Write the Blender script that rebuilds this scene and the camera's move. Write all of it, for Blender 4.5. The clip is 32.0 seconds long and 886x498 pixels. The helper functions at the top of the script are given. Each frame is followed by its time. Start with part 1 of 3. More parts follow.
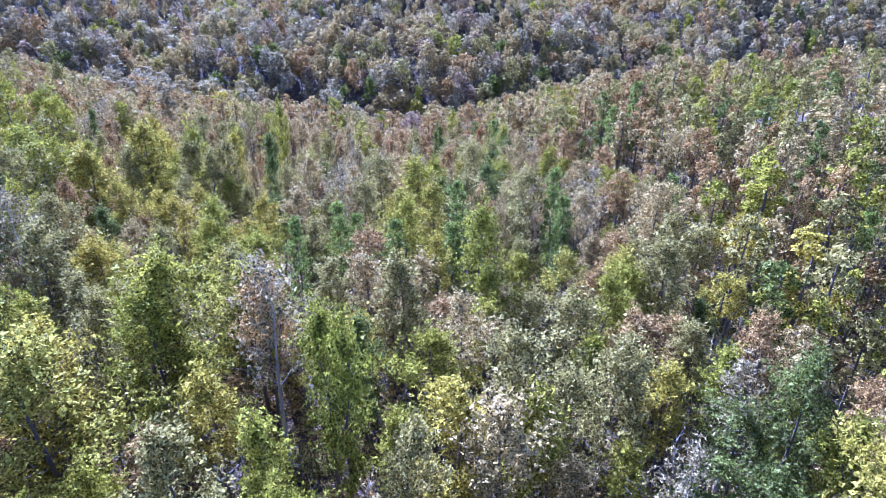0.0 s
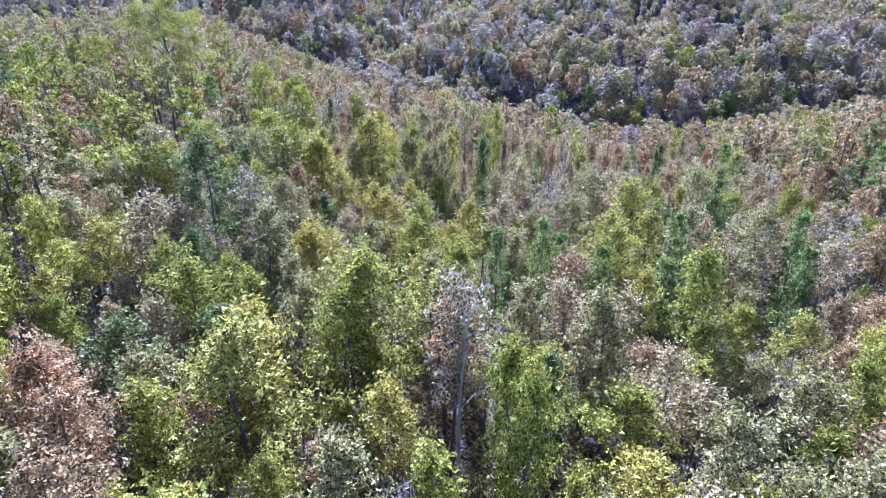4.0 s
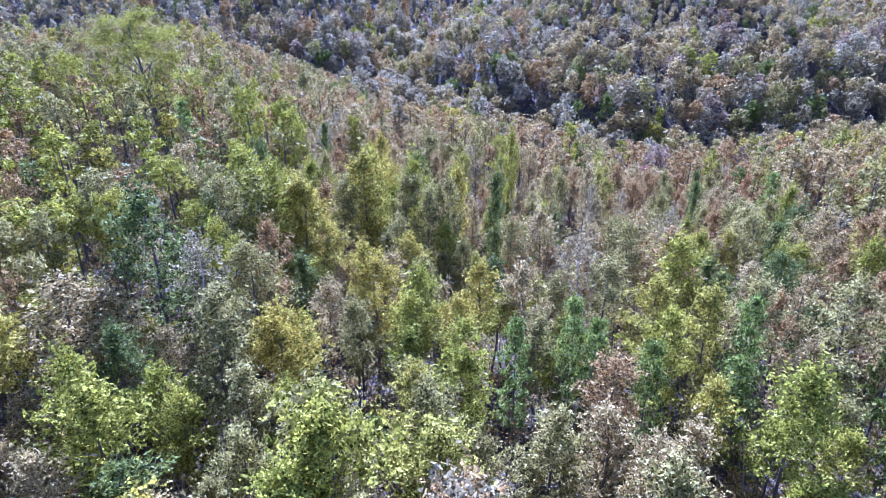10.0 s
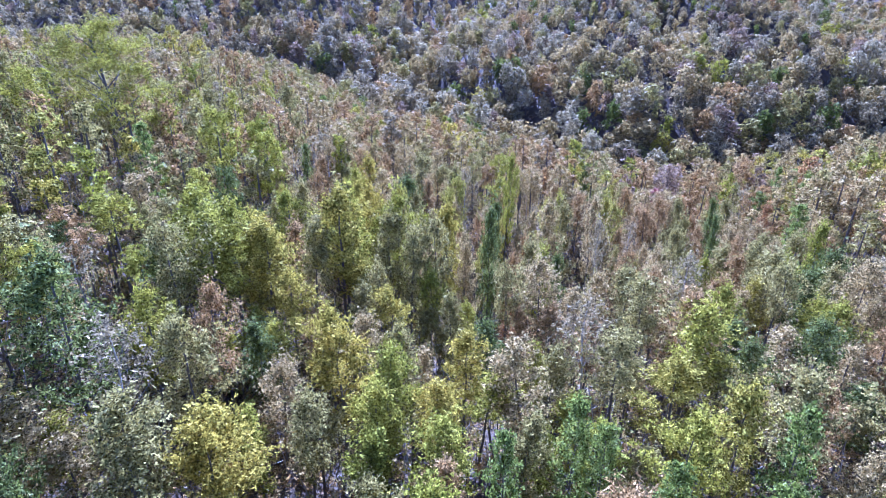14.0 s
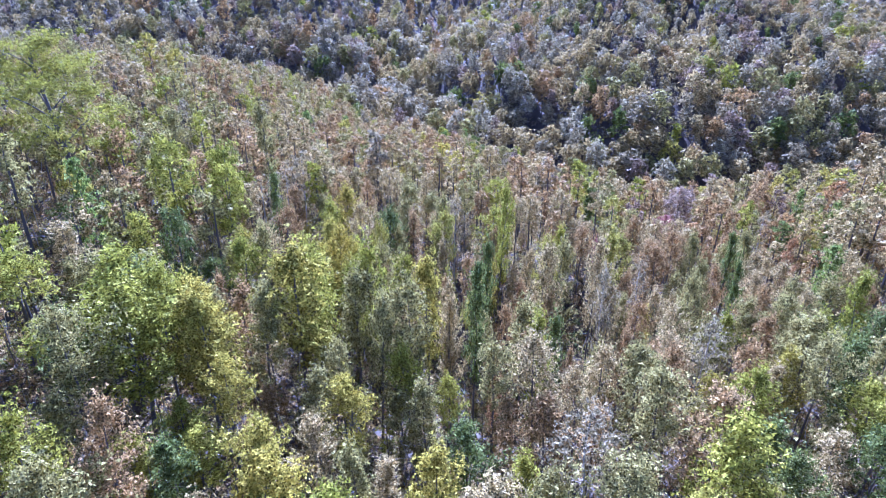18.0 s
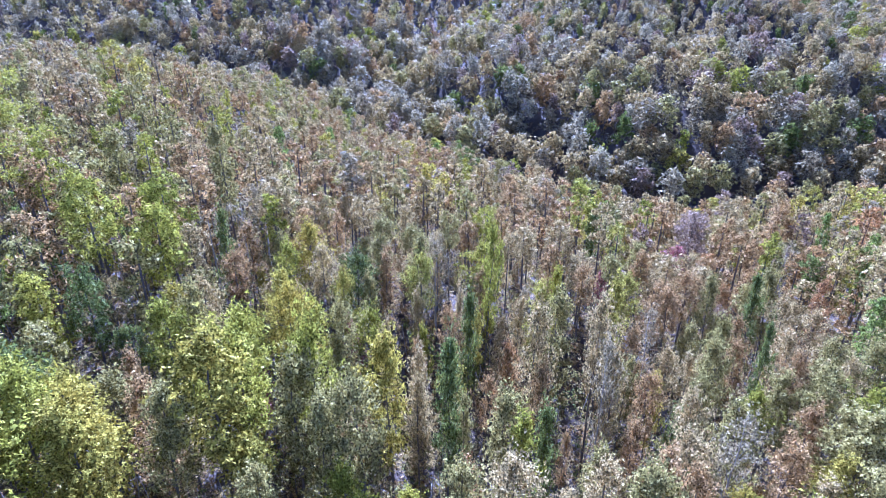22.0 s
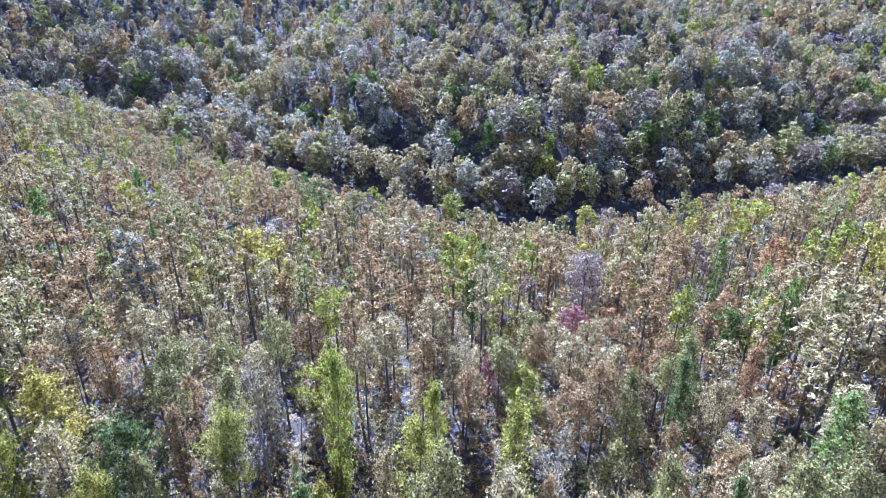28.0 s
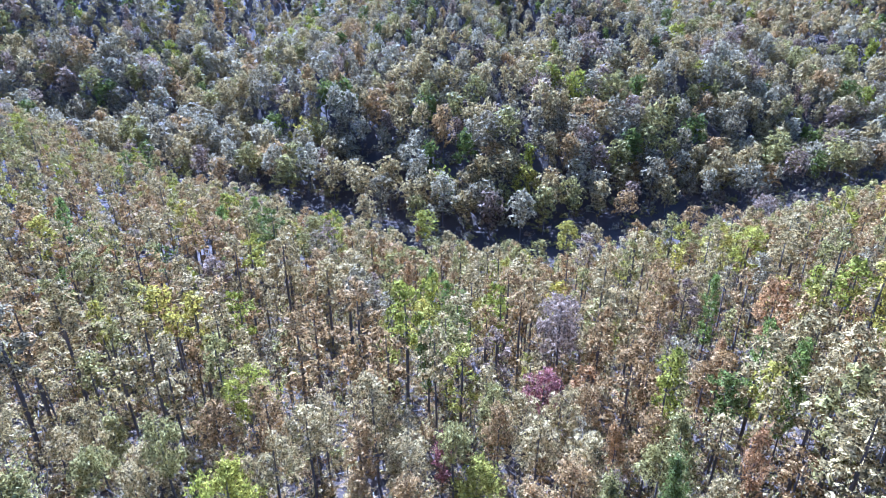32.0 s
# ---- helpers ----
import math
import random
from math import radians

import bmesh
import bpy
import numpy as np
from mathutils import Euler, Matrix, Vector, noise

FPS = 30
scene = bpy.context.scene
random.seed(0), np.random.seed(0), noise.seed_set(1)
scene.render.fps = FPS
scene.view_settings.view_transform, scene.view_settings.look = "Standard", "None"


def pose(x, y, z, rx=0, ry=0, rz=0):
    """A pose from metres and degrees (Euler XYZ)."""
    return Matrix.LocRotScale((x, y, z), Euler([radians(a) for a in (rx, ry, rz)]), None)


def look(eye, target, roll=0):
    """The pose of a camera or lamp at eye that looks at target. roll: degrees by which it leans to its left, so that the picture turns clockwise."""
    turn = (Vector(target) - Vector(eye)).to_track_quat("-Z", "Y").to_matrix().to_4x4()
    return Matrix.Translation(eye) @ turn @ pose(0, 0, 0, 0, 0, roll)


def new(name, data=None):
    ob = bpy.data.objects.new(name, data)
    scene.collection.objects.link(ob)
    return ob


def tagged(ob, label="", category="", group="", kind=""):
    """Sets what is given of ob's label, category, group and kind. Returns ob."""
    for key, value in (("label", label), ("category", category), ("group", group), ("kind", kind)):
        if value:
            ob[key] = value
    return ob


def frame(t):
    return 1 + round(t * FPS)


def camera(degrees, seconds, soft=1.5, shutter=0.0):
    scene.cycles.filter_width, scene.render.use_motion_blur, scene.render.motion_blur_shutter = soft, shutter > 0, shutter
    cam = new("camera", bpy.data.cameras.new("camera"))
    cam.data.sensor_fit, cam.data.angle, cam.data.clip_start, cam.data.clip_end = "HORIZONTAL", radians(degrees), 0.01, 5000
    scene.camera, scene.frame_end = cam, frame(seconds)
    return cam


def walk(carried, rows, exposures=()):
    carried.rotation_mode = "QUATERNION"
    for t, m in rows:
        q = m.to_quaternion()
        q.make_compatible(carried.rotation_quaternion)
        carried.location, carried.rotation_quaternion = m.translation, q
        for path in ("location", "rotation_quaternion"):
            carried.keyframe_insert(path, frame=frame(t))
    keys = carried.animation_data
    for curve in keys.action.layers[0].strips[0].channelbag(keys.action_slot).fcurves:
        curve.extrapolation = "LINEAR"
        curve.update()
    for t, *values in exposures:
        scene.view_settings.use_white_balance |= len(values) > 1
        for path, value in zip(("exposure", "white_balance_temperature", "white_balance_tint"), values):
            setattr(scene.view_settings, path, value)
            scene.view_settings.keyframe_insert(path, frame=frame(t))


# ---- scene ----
cam = camera(71.77, 32.0, soft=0.5)
PATH = [
    (0.0, look((0.00, 0.00, 60.00), (31.93, 83.95, 16.03), 0.08)),
    (0.5, look((0.16, 0.22, 60.08), (24.82, 86.64, 16.22), 0.01)),
    (1.0, look((0.26, 0.46, 60.09), (18.91, 88.40, 16.30), 0.02)),
    (1.5, look((0.26, 0.75, 60.03), (17.71, 88.98, 16.30), 0.03)),
    (2.0, look((0.19, 1.16, 59.97), (11.02, 90.48, 16.34), 0.02)),
    (2.5, look((0.09, 1.70, 59.96), (4.64, 91.61, 16.41), 0.06)),
    (3.0, look((-0.03, 2.38, 59.96), (3.42, 92.36, 16.46), 0.08)),
    (3.5, look((-0.17, 3.17, 59.93), (2.37, 93.15, 16.38), 0.23)),
    (5.5, look((-0.63, 8.92, 60.13), (0.27, 99.01, 16.75), 0.13)),
    (9.0, look((0.31, 18.54, 60.08), (0.31, 108.80, 17.03), -0.15)),
    (12.0, look((1.88, 27.60, 60.42), (1.30, 117.92, 17.49), -0.23)),
    (14.5, look((3.24, 35.41, 61.17), (2.33, 125.71, 18.22), 0.26)),
    (16.5, look((4.43, 42.38, 61.64), (3.18, 132.67, 18.67), 0.27)),
    (20.0, look((7.75, 55.71, 62.49), (5.82, 145.85, 19.25), -0.02)),
    (24.5, look((11.44, 76.17, 61.44), (9.12, 166.31, 18.21), 0.02)),
    (26.5, look((13.69, 87.31, 61.35), (18.70, 177.38, 18.20), -0.09)),
    (27.0, look((14.16, 89.47, 61.34), (24.41, 179.06, 18.12), -0.05)),
    (27.5, look((14.60, 91.58, 61.37), (30.41, 180.33, 18.08), 0.03)),
    (28.0, look((15.07, 93.70, 61.45), (32.89, 182.06, 18.14), -0.07)),
    (30.0, look((19.38, 101.48, 60.89), (38.87, 189.53, 17.68), -0.33)),
    (32.0, look((23.52, 108.25, 61.46), (43.35, 196.27, 18.34), -0.27)),
]
walk(cam, PATH, exposures=[(0.0, 2.46, 4010, 37), (12.0, 2.48, 3960, 38), (22.0, 2.56, 3930, 36), (32.0, 2.48, 3900, 27)])

# ---- world, sun ----
SUN_EL, SUN_AZ = 34.5, -3.0          # degrees; azimuth from +y towards +x
world = bpy.data.worlds.new("world")
scene.world = world
world.use_nodes = True
wn = world.node_tree.nodes
sky = wn.new("ShaderNodeTexSky")
sky.sky_type, sky.sun_disc = "NISHITA", False
sky.sun_elevation, sky.sun_rotation = radians(SUN_EL), radians(SUN_AZ)
wn["Background"].inputs["Strength"].default_value = 0.05
world.node_tree.links.new(sky.outputs[0], wn["Background"].inputs["Color"])
sun = new("sun", bpy.data.lights.new("sun", "SUN"))
sun.data.energy, sun.data.angle, sun.data.color = 5.0, radians(0.55), (1.0, 0.97, 0.92)
sun_dir = Vector((math.sin(radians(SUN_AZ)) * math.cos(radians(SUN_EL)), math.cos(radians(SUN_AZ)) * math.cos(radians(SUN_EL)), math.sin(radians(SUN_EL))))
sun.matrix_world = look(sun_dir * 200, (0, 0, 0))


# ---- materials ----
def nodes_of(name):
    mat = bpy.data.materials.new(name)
    mat.use_nodes = True
    tree = mat.node_tree
    return mat, tree.nodes, tree.links, tree.nodes["Principled BSDF"]


def ramp_mix(nodes, links, fac, a, b):
    mix = nodes.new("ShaderNodeMix")
    mix.data_type = "RGBA"
    links.new(fac, mix.inputs["Factor"])
    mix.inputs["A"].default_value, mix.inputs["B"].default_value = (*a, 1), (*b, 1)
    return mix.outputs["Result"]


def leaf_material(name, a, b, odd, gloss=0.6, through_light=0.25):
    """Leaves: each tree has its tone between a and b, single leaf sprays stray towards odd."""
    mat, nodes, links, bsdf = nodes_of(name)
    info, geo, att = nodes.new("ShaderNodeObjectInfo"), nodes.new("ShaderNodeNewGeometry"), nodes.new("ShaderNodeAttribute")
    att.attribute_name = "tone"
    add = nodes.new("ShaderNodeMath")
    add.operation = "ADD"
    links.new(info.outputs["Random"], add.inputs[0])
    links.new(att.outputs["Fac"], add.inputs[1])
    fract = nodes.new("ShaderNodeMath")
    fract.operation = "FRACT"
    links.new(add.outputs[0], fract.inputs[0])
    base = ramp_mix(nodes, links, fract.outputs[0], a, b)
    power = nodes.new("ShaderNodeMath")
    power.operation = "POWER"
    links.new(geo.outputs["Random Per Island"], power.inputs[0])
    power.inputs[1].default_value = 3.2
    stray = nodes.new("ShaderNodeMix")
    stray.data_type = "RGBA"
    coarse, calm, few = nodes.new("ShaderNodeAttribute"), nodes.new("ShaderNodeMath"), nodes.new("ShaderNodeMath")
    coarse.attribute_name = "grain"
    calm.operation, few.operation = "MULTIPLY_ADD", "MULTIPLY"
    links.new(coarse.outputs["Fac"], calm.inputs[0])
    calm.inputs[1].default_value, calm.inputs[2].default_value = -0.08, 0.6
    links.new(power.outputs[0], few.inputs[0])
    links.new(calm.outputs[0], few.inputs[1])
    links.new(few.outputs[0], stray.inputs["Factor"])
    links.new(base, stray.inputs["A"])
    stray.inputs["B"].default_value = (*odd, 1)
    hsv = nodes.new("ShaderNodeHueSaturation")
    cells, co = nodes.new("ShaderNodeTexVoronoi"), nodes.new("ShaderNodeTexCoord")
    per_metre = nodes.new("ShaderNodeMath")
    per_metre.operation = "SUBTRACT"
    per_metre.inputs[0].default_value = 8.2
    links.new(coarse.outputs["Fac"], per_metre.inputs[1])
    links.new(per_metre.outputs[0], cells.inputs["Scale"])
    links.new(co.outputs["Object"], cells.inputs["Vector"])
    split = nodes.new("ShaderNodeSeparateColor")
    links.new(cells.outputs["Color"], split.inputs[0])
    # random leaf tone, stretched so the darkest cells pass for shade inside the crown
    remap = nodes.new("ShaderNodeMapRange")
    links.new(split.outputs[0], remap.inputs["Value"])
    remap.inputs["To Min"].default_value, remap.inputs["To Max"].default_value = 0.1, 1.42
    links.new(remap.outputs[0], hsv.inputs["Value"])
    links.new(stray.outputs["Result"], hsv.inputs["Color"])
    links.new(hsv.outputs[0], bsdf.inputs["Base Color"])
    bsdf.inputs["Roughness"].default_value = gloss
    bsdf.inputs["Specular IOR Level"].default_value = 0.02
    back = nodes.new("ShaderNodeBsdfTranslucent")
    shine = nodes.new("ShaderNodeHueSaturation")      # light through a leaf is deeper in colour than light off it
    shine.inputs["Saturation"].default_value, shine.inputs["Value"].default_value = 1.0, 1.15
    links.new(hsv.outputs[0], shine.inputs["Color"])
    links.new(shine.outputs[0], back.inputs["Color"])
    blend = nodes.new("ShaderNodeMixShader")
    blend.inputs[0].default_value = through_light
    links.new(bsdf.outputs[0], blend.inputs[1])
    links.new(back.outputs[0], blend.inputs[2])
    # a spray is many small leaves with gaps between them
    gap = nodes.new("ShaderNodeMath")
    gap.operation = "GREATER_THAN"
    links.new(cells.outputs["Distance"], gap.inputs[0])
    open_to = nodes.new("ShaderNodeMath")
    open_to.operation = "MULTIPLY_ADD"
    open_to.inputs[1].default_value, open_to.inputs[2].default_value = 0.02, 0.55
    links.new(coarse.outputs["Fac"], open_to.inputs[0])
    links.new(open_to.outputs[0], gap.inputs[1])
    leafy = nodes.new("ShaderNodeMixShader")
    links.new(gap.outputs[0], leafy.inputs[0])
    links.new(blend.outputs[0], leafy.inputs[1])
    links.new(nodes.new("ShaderNodeBsdfTransparent").outputs[0], leafy.inputs[2])
    links.new(leafy.outputs[0], nodes["Material Output"].inputs["Surface"])
    return mat


def bark_material(name, a, b):
    mat, nodes, links, bsdf = nodes_of(name)
    tex, co, mp = nodes.new("ShaderNodeTexNoise"), nodes.new("ShaderNodeTexCoord"), nodes.new("ShaderNodeMapping")
    mp.inputs["Scale"].default_value = (6, 6, 1.2)
    links.new(co.outputs["Object"], mp.inputs["Vector"])
    links.new(mp.outputs[0], tex.inputs["Vector"])
    tex.inputs["Scale"].default_value, tex.inputs["Detail"].default_value = 2.0, 5.0
    links.new(ramp_mix(nodes, links, tex.outputs["Fac"], a, b), bsdf.inputs["Base Color"])
    bump = nodes.new("ShaderNodeBump")
    bump.inputs["Strength"].default_value = 0.6
    links.new(tex.outputs["Fac"], bump.inputs["Height"])
    links.new(bump.outputs[0], bsdf.inputs["Normal"])
    bsdf.inputs["Roughness"].default_value = 0.9
    bsdf.inputs["Specular IOR Level"].default_value = 0.15
    return mat


LEAVES = {
    "green": leaf_material("green_leaves", (0.275, 0.265, 0.022), (0.38, 0.335, 0.03), (0.45, 0.41, 0.06)),
    "dark": leaf_material("dark_green_leaves", (0.125, 0.14, 0.022), (0.18, 0.19, 0.03), (0.33, 0.35, 0.13)),
    "yellow": leaf_material("yellow_leaves", (0.44, 0.34, 0.035), (0.37, 0.33, 0.045), (0.52, 0.43, 0.06)),
    "olive": leaf_material("olive_leaves", (0.30, 0.25, 0.058), (0.37, 0.305, 0.076), (0.45, 0.38, 0.13)),
    "tan": leaf_material("tan_leaves", (0.39, 0.285, 0.088), (0.45, 0.335, 0.115), (0.52, 0.40, 0.18)),
    "russet": leaf_material("russet_leaves", (0.345, 0.21, 0.062), (0.405, 0.26, 0.082), (0.49, 0.35, 0.15)),
    "orange": leaf_material("orange_leaves", (0.38, 0.19, 0.055), (0.45, 0.28, 0.08), (0.56, 0.40, 0.19)),
    "red": leaf_material("red_leaves", (0.29, 0.095, 0.068), (0.35, 0.15, 0.105), (0.46, 0.29, 0.22)),
    "purple": leaf_material("purple_leaves", (0.28, 0.19, 0.104), (0.33, 0.23, 0.128), (0.45, 0.35, 0.22)),
    "grey": leaf_material("dry_grey_leaves", (0.29, 0.225, 0.10), (0.34, 0.27, 0.125), (0.45, 0.37, 0.19)),
    # leafless grey crowns, their colour lightened in place of distance haze
    "twigs": leaf_material("haze_paled_grey_twigs", (0.365, 0.30, 0.148), (0.435, 0.36, 0.18), (0.50, 0.425, 0.23)),
    "pine": leaf_material("pine_needles", (0.165, 0.195, 0.026), (0.225, 0.25, 0.034), (0.36, 0.40, 0.13), 0.5, 0.35),
}
LOOKS = {"green": "fresh green", "dark": "dark green", "yellow": "yellow", "olive": "olive green", "tan": "pale tan", "russet": "russet brown",
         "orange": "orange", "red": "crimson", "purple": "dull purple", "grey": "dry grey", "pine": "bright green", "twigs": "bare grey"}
BARK = bark_material("bark", (0.06, 0.048, 0.04), (0.17, 0.145, 0.125))
DEAD = bark_material("dead_wood", (0.20, 0.175, 0.14), (0.41, 0.37, 0.31))


def litter_material():
    mat, nodes, links, bsdf = nodes_of("leaf_litter")
    co = nodes.new("ShaderNodeTexCoord")
    fine, mid, wide = (nodes.new("ShaderNodeTexNoise") for _ in range(3))
    for tex, scale, detail in ((fine, 3.5, 6.0), (mid, 0.5, 4.0), (wide, 0.045, 3.0)):
        tex.inputs["Scale"].default_value, tex.inputs["Detail"].default_value = scale, detail
        links.new(co.outputs["Object"], tex.inputs["Vector"])
    a = ramp_mix(nodes, links, fine.outputs["Fac"], (0.034, 0.027, 0.019), (0.125, 0.098, 0.068))
    b = ramp_mix(nodes, links, fine.outputs["Fac"], (0.042, 0.031, 0.022), (0.115, 0.087, 0.062))
    mix = nodes.new("ShaderNodeMix")
    mix.data_type = "RGBA"
    step = nodes.new("ShaderNodeMapRange")
    step.inputs["From Min"].default_value, step.inputs["From Max"].default_value = 0.4, 0.6
    links.new(mid.outputs["Fac"], step.inputs["Value"])
    links.new(step.outputs[0], mix.inputs["Factor"])
    links.new(a, mix.inputs["A"])
    links.new(b, mix.inputs["B"])
    links.new(mix.outputs["Result"], bsdf.inputs["Base Color"])
    bump = nodes.new("ShaderNodeBump")
    bump.inputs["Strength"].default_value, bump.inputs["Distance"].default_value = 0.8, 0.2
    links.new(fine.outputs["Fac"], bump.inputs["Height"])
    links.new(bump.outputs[0], bsdf.inputs["Normal"])
    bsdf.inputs["Roughness"].default_value = 0.95
    bsdf.inputs["Specular IOR Level"].default_value = 0.08
    return mat


# ---- the lie of the land ----
def smooth_max(a, b, k):
    h = np.clip(0.5 + 0.5 * (a - b) / k, 0, 1)
    return b + (a - b) * h + k * h * (1 - h)


RAVINE = [(900, 430, -60), (350, 360, -52), (250, 335, -49), (150, 302, -47), (95, 296, -46), (60, 315, -44), (0, 380, -41), (-57, 440, -39), (-150, 490, -35), (-400, 600, -25), (-1500, 1050, 20)]
WEST_GULLY = [(-57, 440, -40), (-37, 510, -36), (12, 694, -22), (60, 950, 20), (100, 1500, 90)]
DRAWS = [[(158, 330, -44), (161, 430, -30), (168, 520, -4), (180, 600, 22)], [(70, 335, -44), (47, 412, -32), (38, 490, -8)], [(255, 360, -46), (265, 450, -22), (280, 540, 4)]]
EAST_GULLY = [(350, 360, -52), (420, 480, -42), (440, 750, -15), (500, 1400, 60)]


def ravine_y(x):
    return np.interp(x, [p[0] for p in RAVINE[::-1]], [p[1] for p in RAVINE[::-1]])


def cone(x, y, line, slope, flat=0.0):
    """Height over a line of valley floor, rising at the slope on both sides."""
    best = np.full(np.shape(x), 1e9)
    for (ax, ay, az), (bx, by, bz) in zip(line, line[1:]):
        t = np.clip(((x - ax) * (bx - ax) + (y - ay) * (by - ay)) / ((bx - ax) ** 2 + (by - ay) ** 2), 0, 1)
        d = np.hypot(x - ax - t * (bx - ax), y - ay - t * (by - ay))
        best = np.minimum(best, az + t * (bz - az) + slope * np.maximum(0, d - flat))
    return best


def ease(u):
    u = np.clip(u, 0, 1)
    return u * u * (3 - 2 * u)


def smooth_min(a, b, k):
    return -smooth_max(-a, -b, k)


def hollow(x, y):
    """Depth of the wooded hollow that crosses under the way, and of its outlet to the east."""
    return 14.0 * np.exp(-(((x - 14) / 36) ** 2) - ((y - 124) / 22) ** 2) + 4.5 * np.exp(-(((x - 74) / 36) ** 2) - ((y - 162) / 42) ** 2)


def ground_z(x, y):
    x, y = np.asarray(x, float), np.asarray(y, float)
    near = 19.0 - 0.05 * np.clip(y - 60, -60, 60) - 0.165 * np.clip(y - 120, 0, 56) - 0.225 * np.clip(y - 176, 0, None) - 0.09 * np.clip(x, -90, 60)
    near = near + 0.15 * np.clip(x - 60, 0, 50) * (1 - ease((y - 205) / 95)) - 0.0012 * np.clip(y - 120, 0, 100) * np.clip(x, 0, 80)
    near = near + 0.4 * np.clip(-x - 25, 0, 48) * ease((y - 140) / 90)
    near = near + 4.2 * np.exp(-(((x + 52) / 38) ** 2) - ((y - 146) / 34) ** 2)
    near = near - hollow(x, y)
    near = smooth_max(smooth_min(near, cone(x, y, RAVINE, 0.9, 30), 7), cone(x, y, RAVINE, 0.04), 4)
    far = smooth_min(smooth_min(smooth_min(cone(x, y, RAVINE, 0.38, 32), cone(x, y, RAVINE, 1.1, 54), 4), cone(x, y, WEST_GULLY, 0.5), 5), cone(x, y, EAST_GULLY, 0.36), 6)
    for line in DRAWS:
        far = smooth_min(far, cone(x, y, line, 0.62), 4)
    far = smooth_min(far, 70 + 0.06 * (y - 500), 25)
    rise = ease((far + 42) / 30)
    far = far + rise * (4.5 * np.sin(0.052 * x + 0.013 * y + 0.6) + 2.2 * np.sin(0.121 * x - 0.02 * y))      # spurs and draws
    z = np.where(y < ravine_y(x), near, far)
    return z + 1.2 * np.sin(x * 0.07 + 1.3) * np.sin(y * 0.055) + 0.5 * np.sin(x * 0.21) * np.cos(y * 0.17)


def mesh_of(name, verts, faces, mats, index=None, smooth=False):
    me = bpy.data.meshes.new(name)
    verts, faces = np.asarray(verts, np.float32), np.asarray(faces, np.int32)
    me.vertices.add(len(verts))
    me.vertices.foreach_set("co", verts.ravel())
    me.loops.add(faces.size)
    me.loops.foreach_set("vertex_index", faces.ravel())
    me.polygons.add(len(faces))
    me.polygons.foreach_set("loop_start", np.arange(len(faces), dtype=np.int32) * faces.shape[1])
    me.polygons.foreach_set("loop_total", np.full(len(faces), faces.shape[1], np.int32))
    for m in mats:
        me.materials.append(m)
    if index is not None:
        me.polygons.foreach_set("material_index", np.asarray(index, np.int32))
    me.polygons.foreach_set("use_smooth", np.full(len(faces), smooth))
    me.update(calc_edges=True)
    return me


def spread(n, near, far, mid):
    """Grid lines, fine in the middle and wide towards the horizon."""
    u = np.linspace(-1, 1, n)
    return mid + near * u + (far - near) * u ** 7


gx, gy = spread(221, 420, 4000, 40), spread(261, 420, 4000, 330)
mx, my = np.meshgrid(gx, gy)
gv = np.stack([mx, my, ground_z(mx, my)], -1).reshape(-1, 3)
row = np.arange(len(gy) - 1)[:, None] * len(gx) + np.arange(len(gx) - 1)[None]
gf = np.stack([row, row + 1, row + 1 + len(gx), row + len(gx)], -1).reshape(-1, 4)
ground = tagged(new("ground", mesh_of("ground", gv, gf, [litter_material()], smooth=True)),
                "hillside of dry leaf litter and pale bare soil", "ground", kind="structure")


# ---- trees ----
def tube(path, radii, sides):
    """A tapered limb along a path: vertices and quads."""
    verts, faces = [], []
    for p, r in zip(path, radii):
        for k in range(sides):
            a = 2 * math.pi * k / sides
            verts.append((p[0] + r * math.cos(a), p[1] + r * math.sin(a), p[2]))
    for i in range(len(path) - 1):
        for k in range(sides):
            a, b = i * sides + k, i * sides + (k + 1) % sides
            faces.append((a, b, b + sides, a + sides))
    return verts, faces


def join(parts):
    verts, faces, at = [], [], 0
    for v, f in parts:
        verts += list(v)
        faces += [tuple(i + at for i in q) for q in f]
        at += len(v)
    return np.array(verts), np.array(faces)


def leaf_cards(rng, roots, tips, per, size, spread_by, lift=0.8):
    """Small leaf sprays along the outer part of every twig from root to tip: vertices and triangles."""
    n = len(roots) * per
    u = rng.uniform(0.35, 1.08, n) ** 0.8
    r, t = np.repeat(roots, per, axis=0), np.repeat(tips, per, axis=0)
    p = r + (t - r) * u[:, None] + rng.normal(0, 1, (n, 3)) * spread_by * (1, 1, 0.75) * (0.5 + 0.6 * u[:, None])
    nor = rng.normal(0, 1, (n, 3)) + (0, 0, lift)
    nor /= np.linalg.norm(nor, axis=1, keepdims=True)
    t = np.cross(nor, rng.normal(0, 1, (n, 3)))
    t /= np.linalg.norm(t, axis=1, keepdims=True)
    b = np.cross(nor, t)
    s = (size * rng.uniform(0.6, 1.4, n))[:, None]
    v = np.stack([p - t * s, p + t * s * 0.7 - b * s * 0.6, p + t * s * 0.5 + b * s * 0.75 - nor * s * 0.2], 1).reshape(-1, 3)
    return v, np.arange(n * 3).reshape(-1, 3)


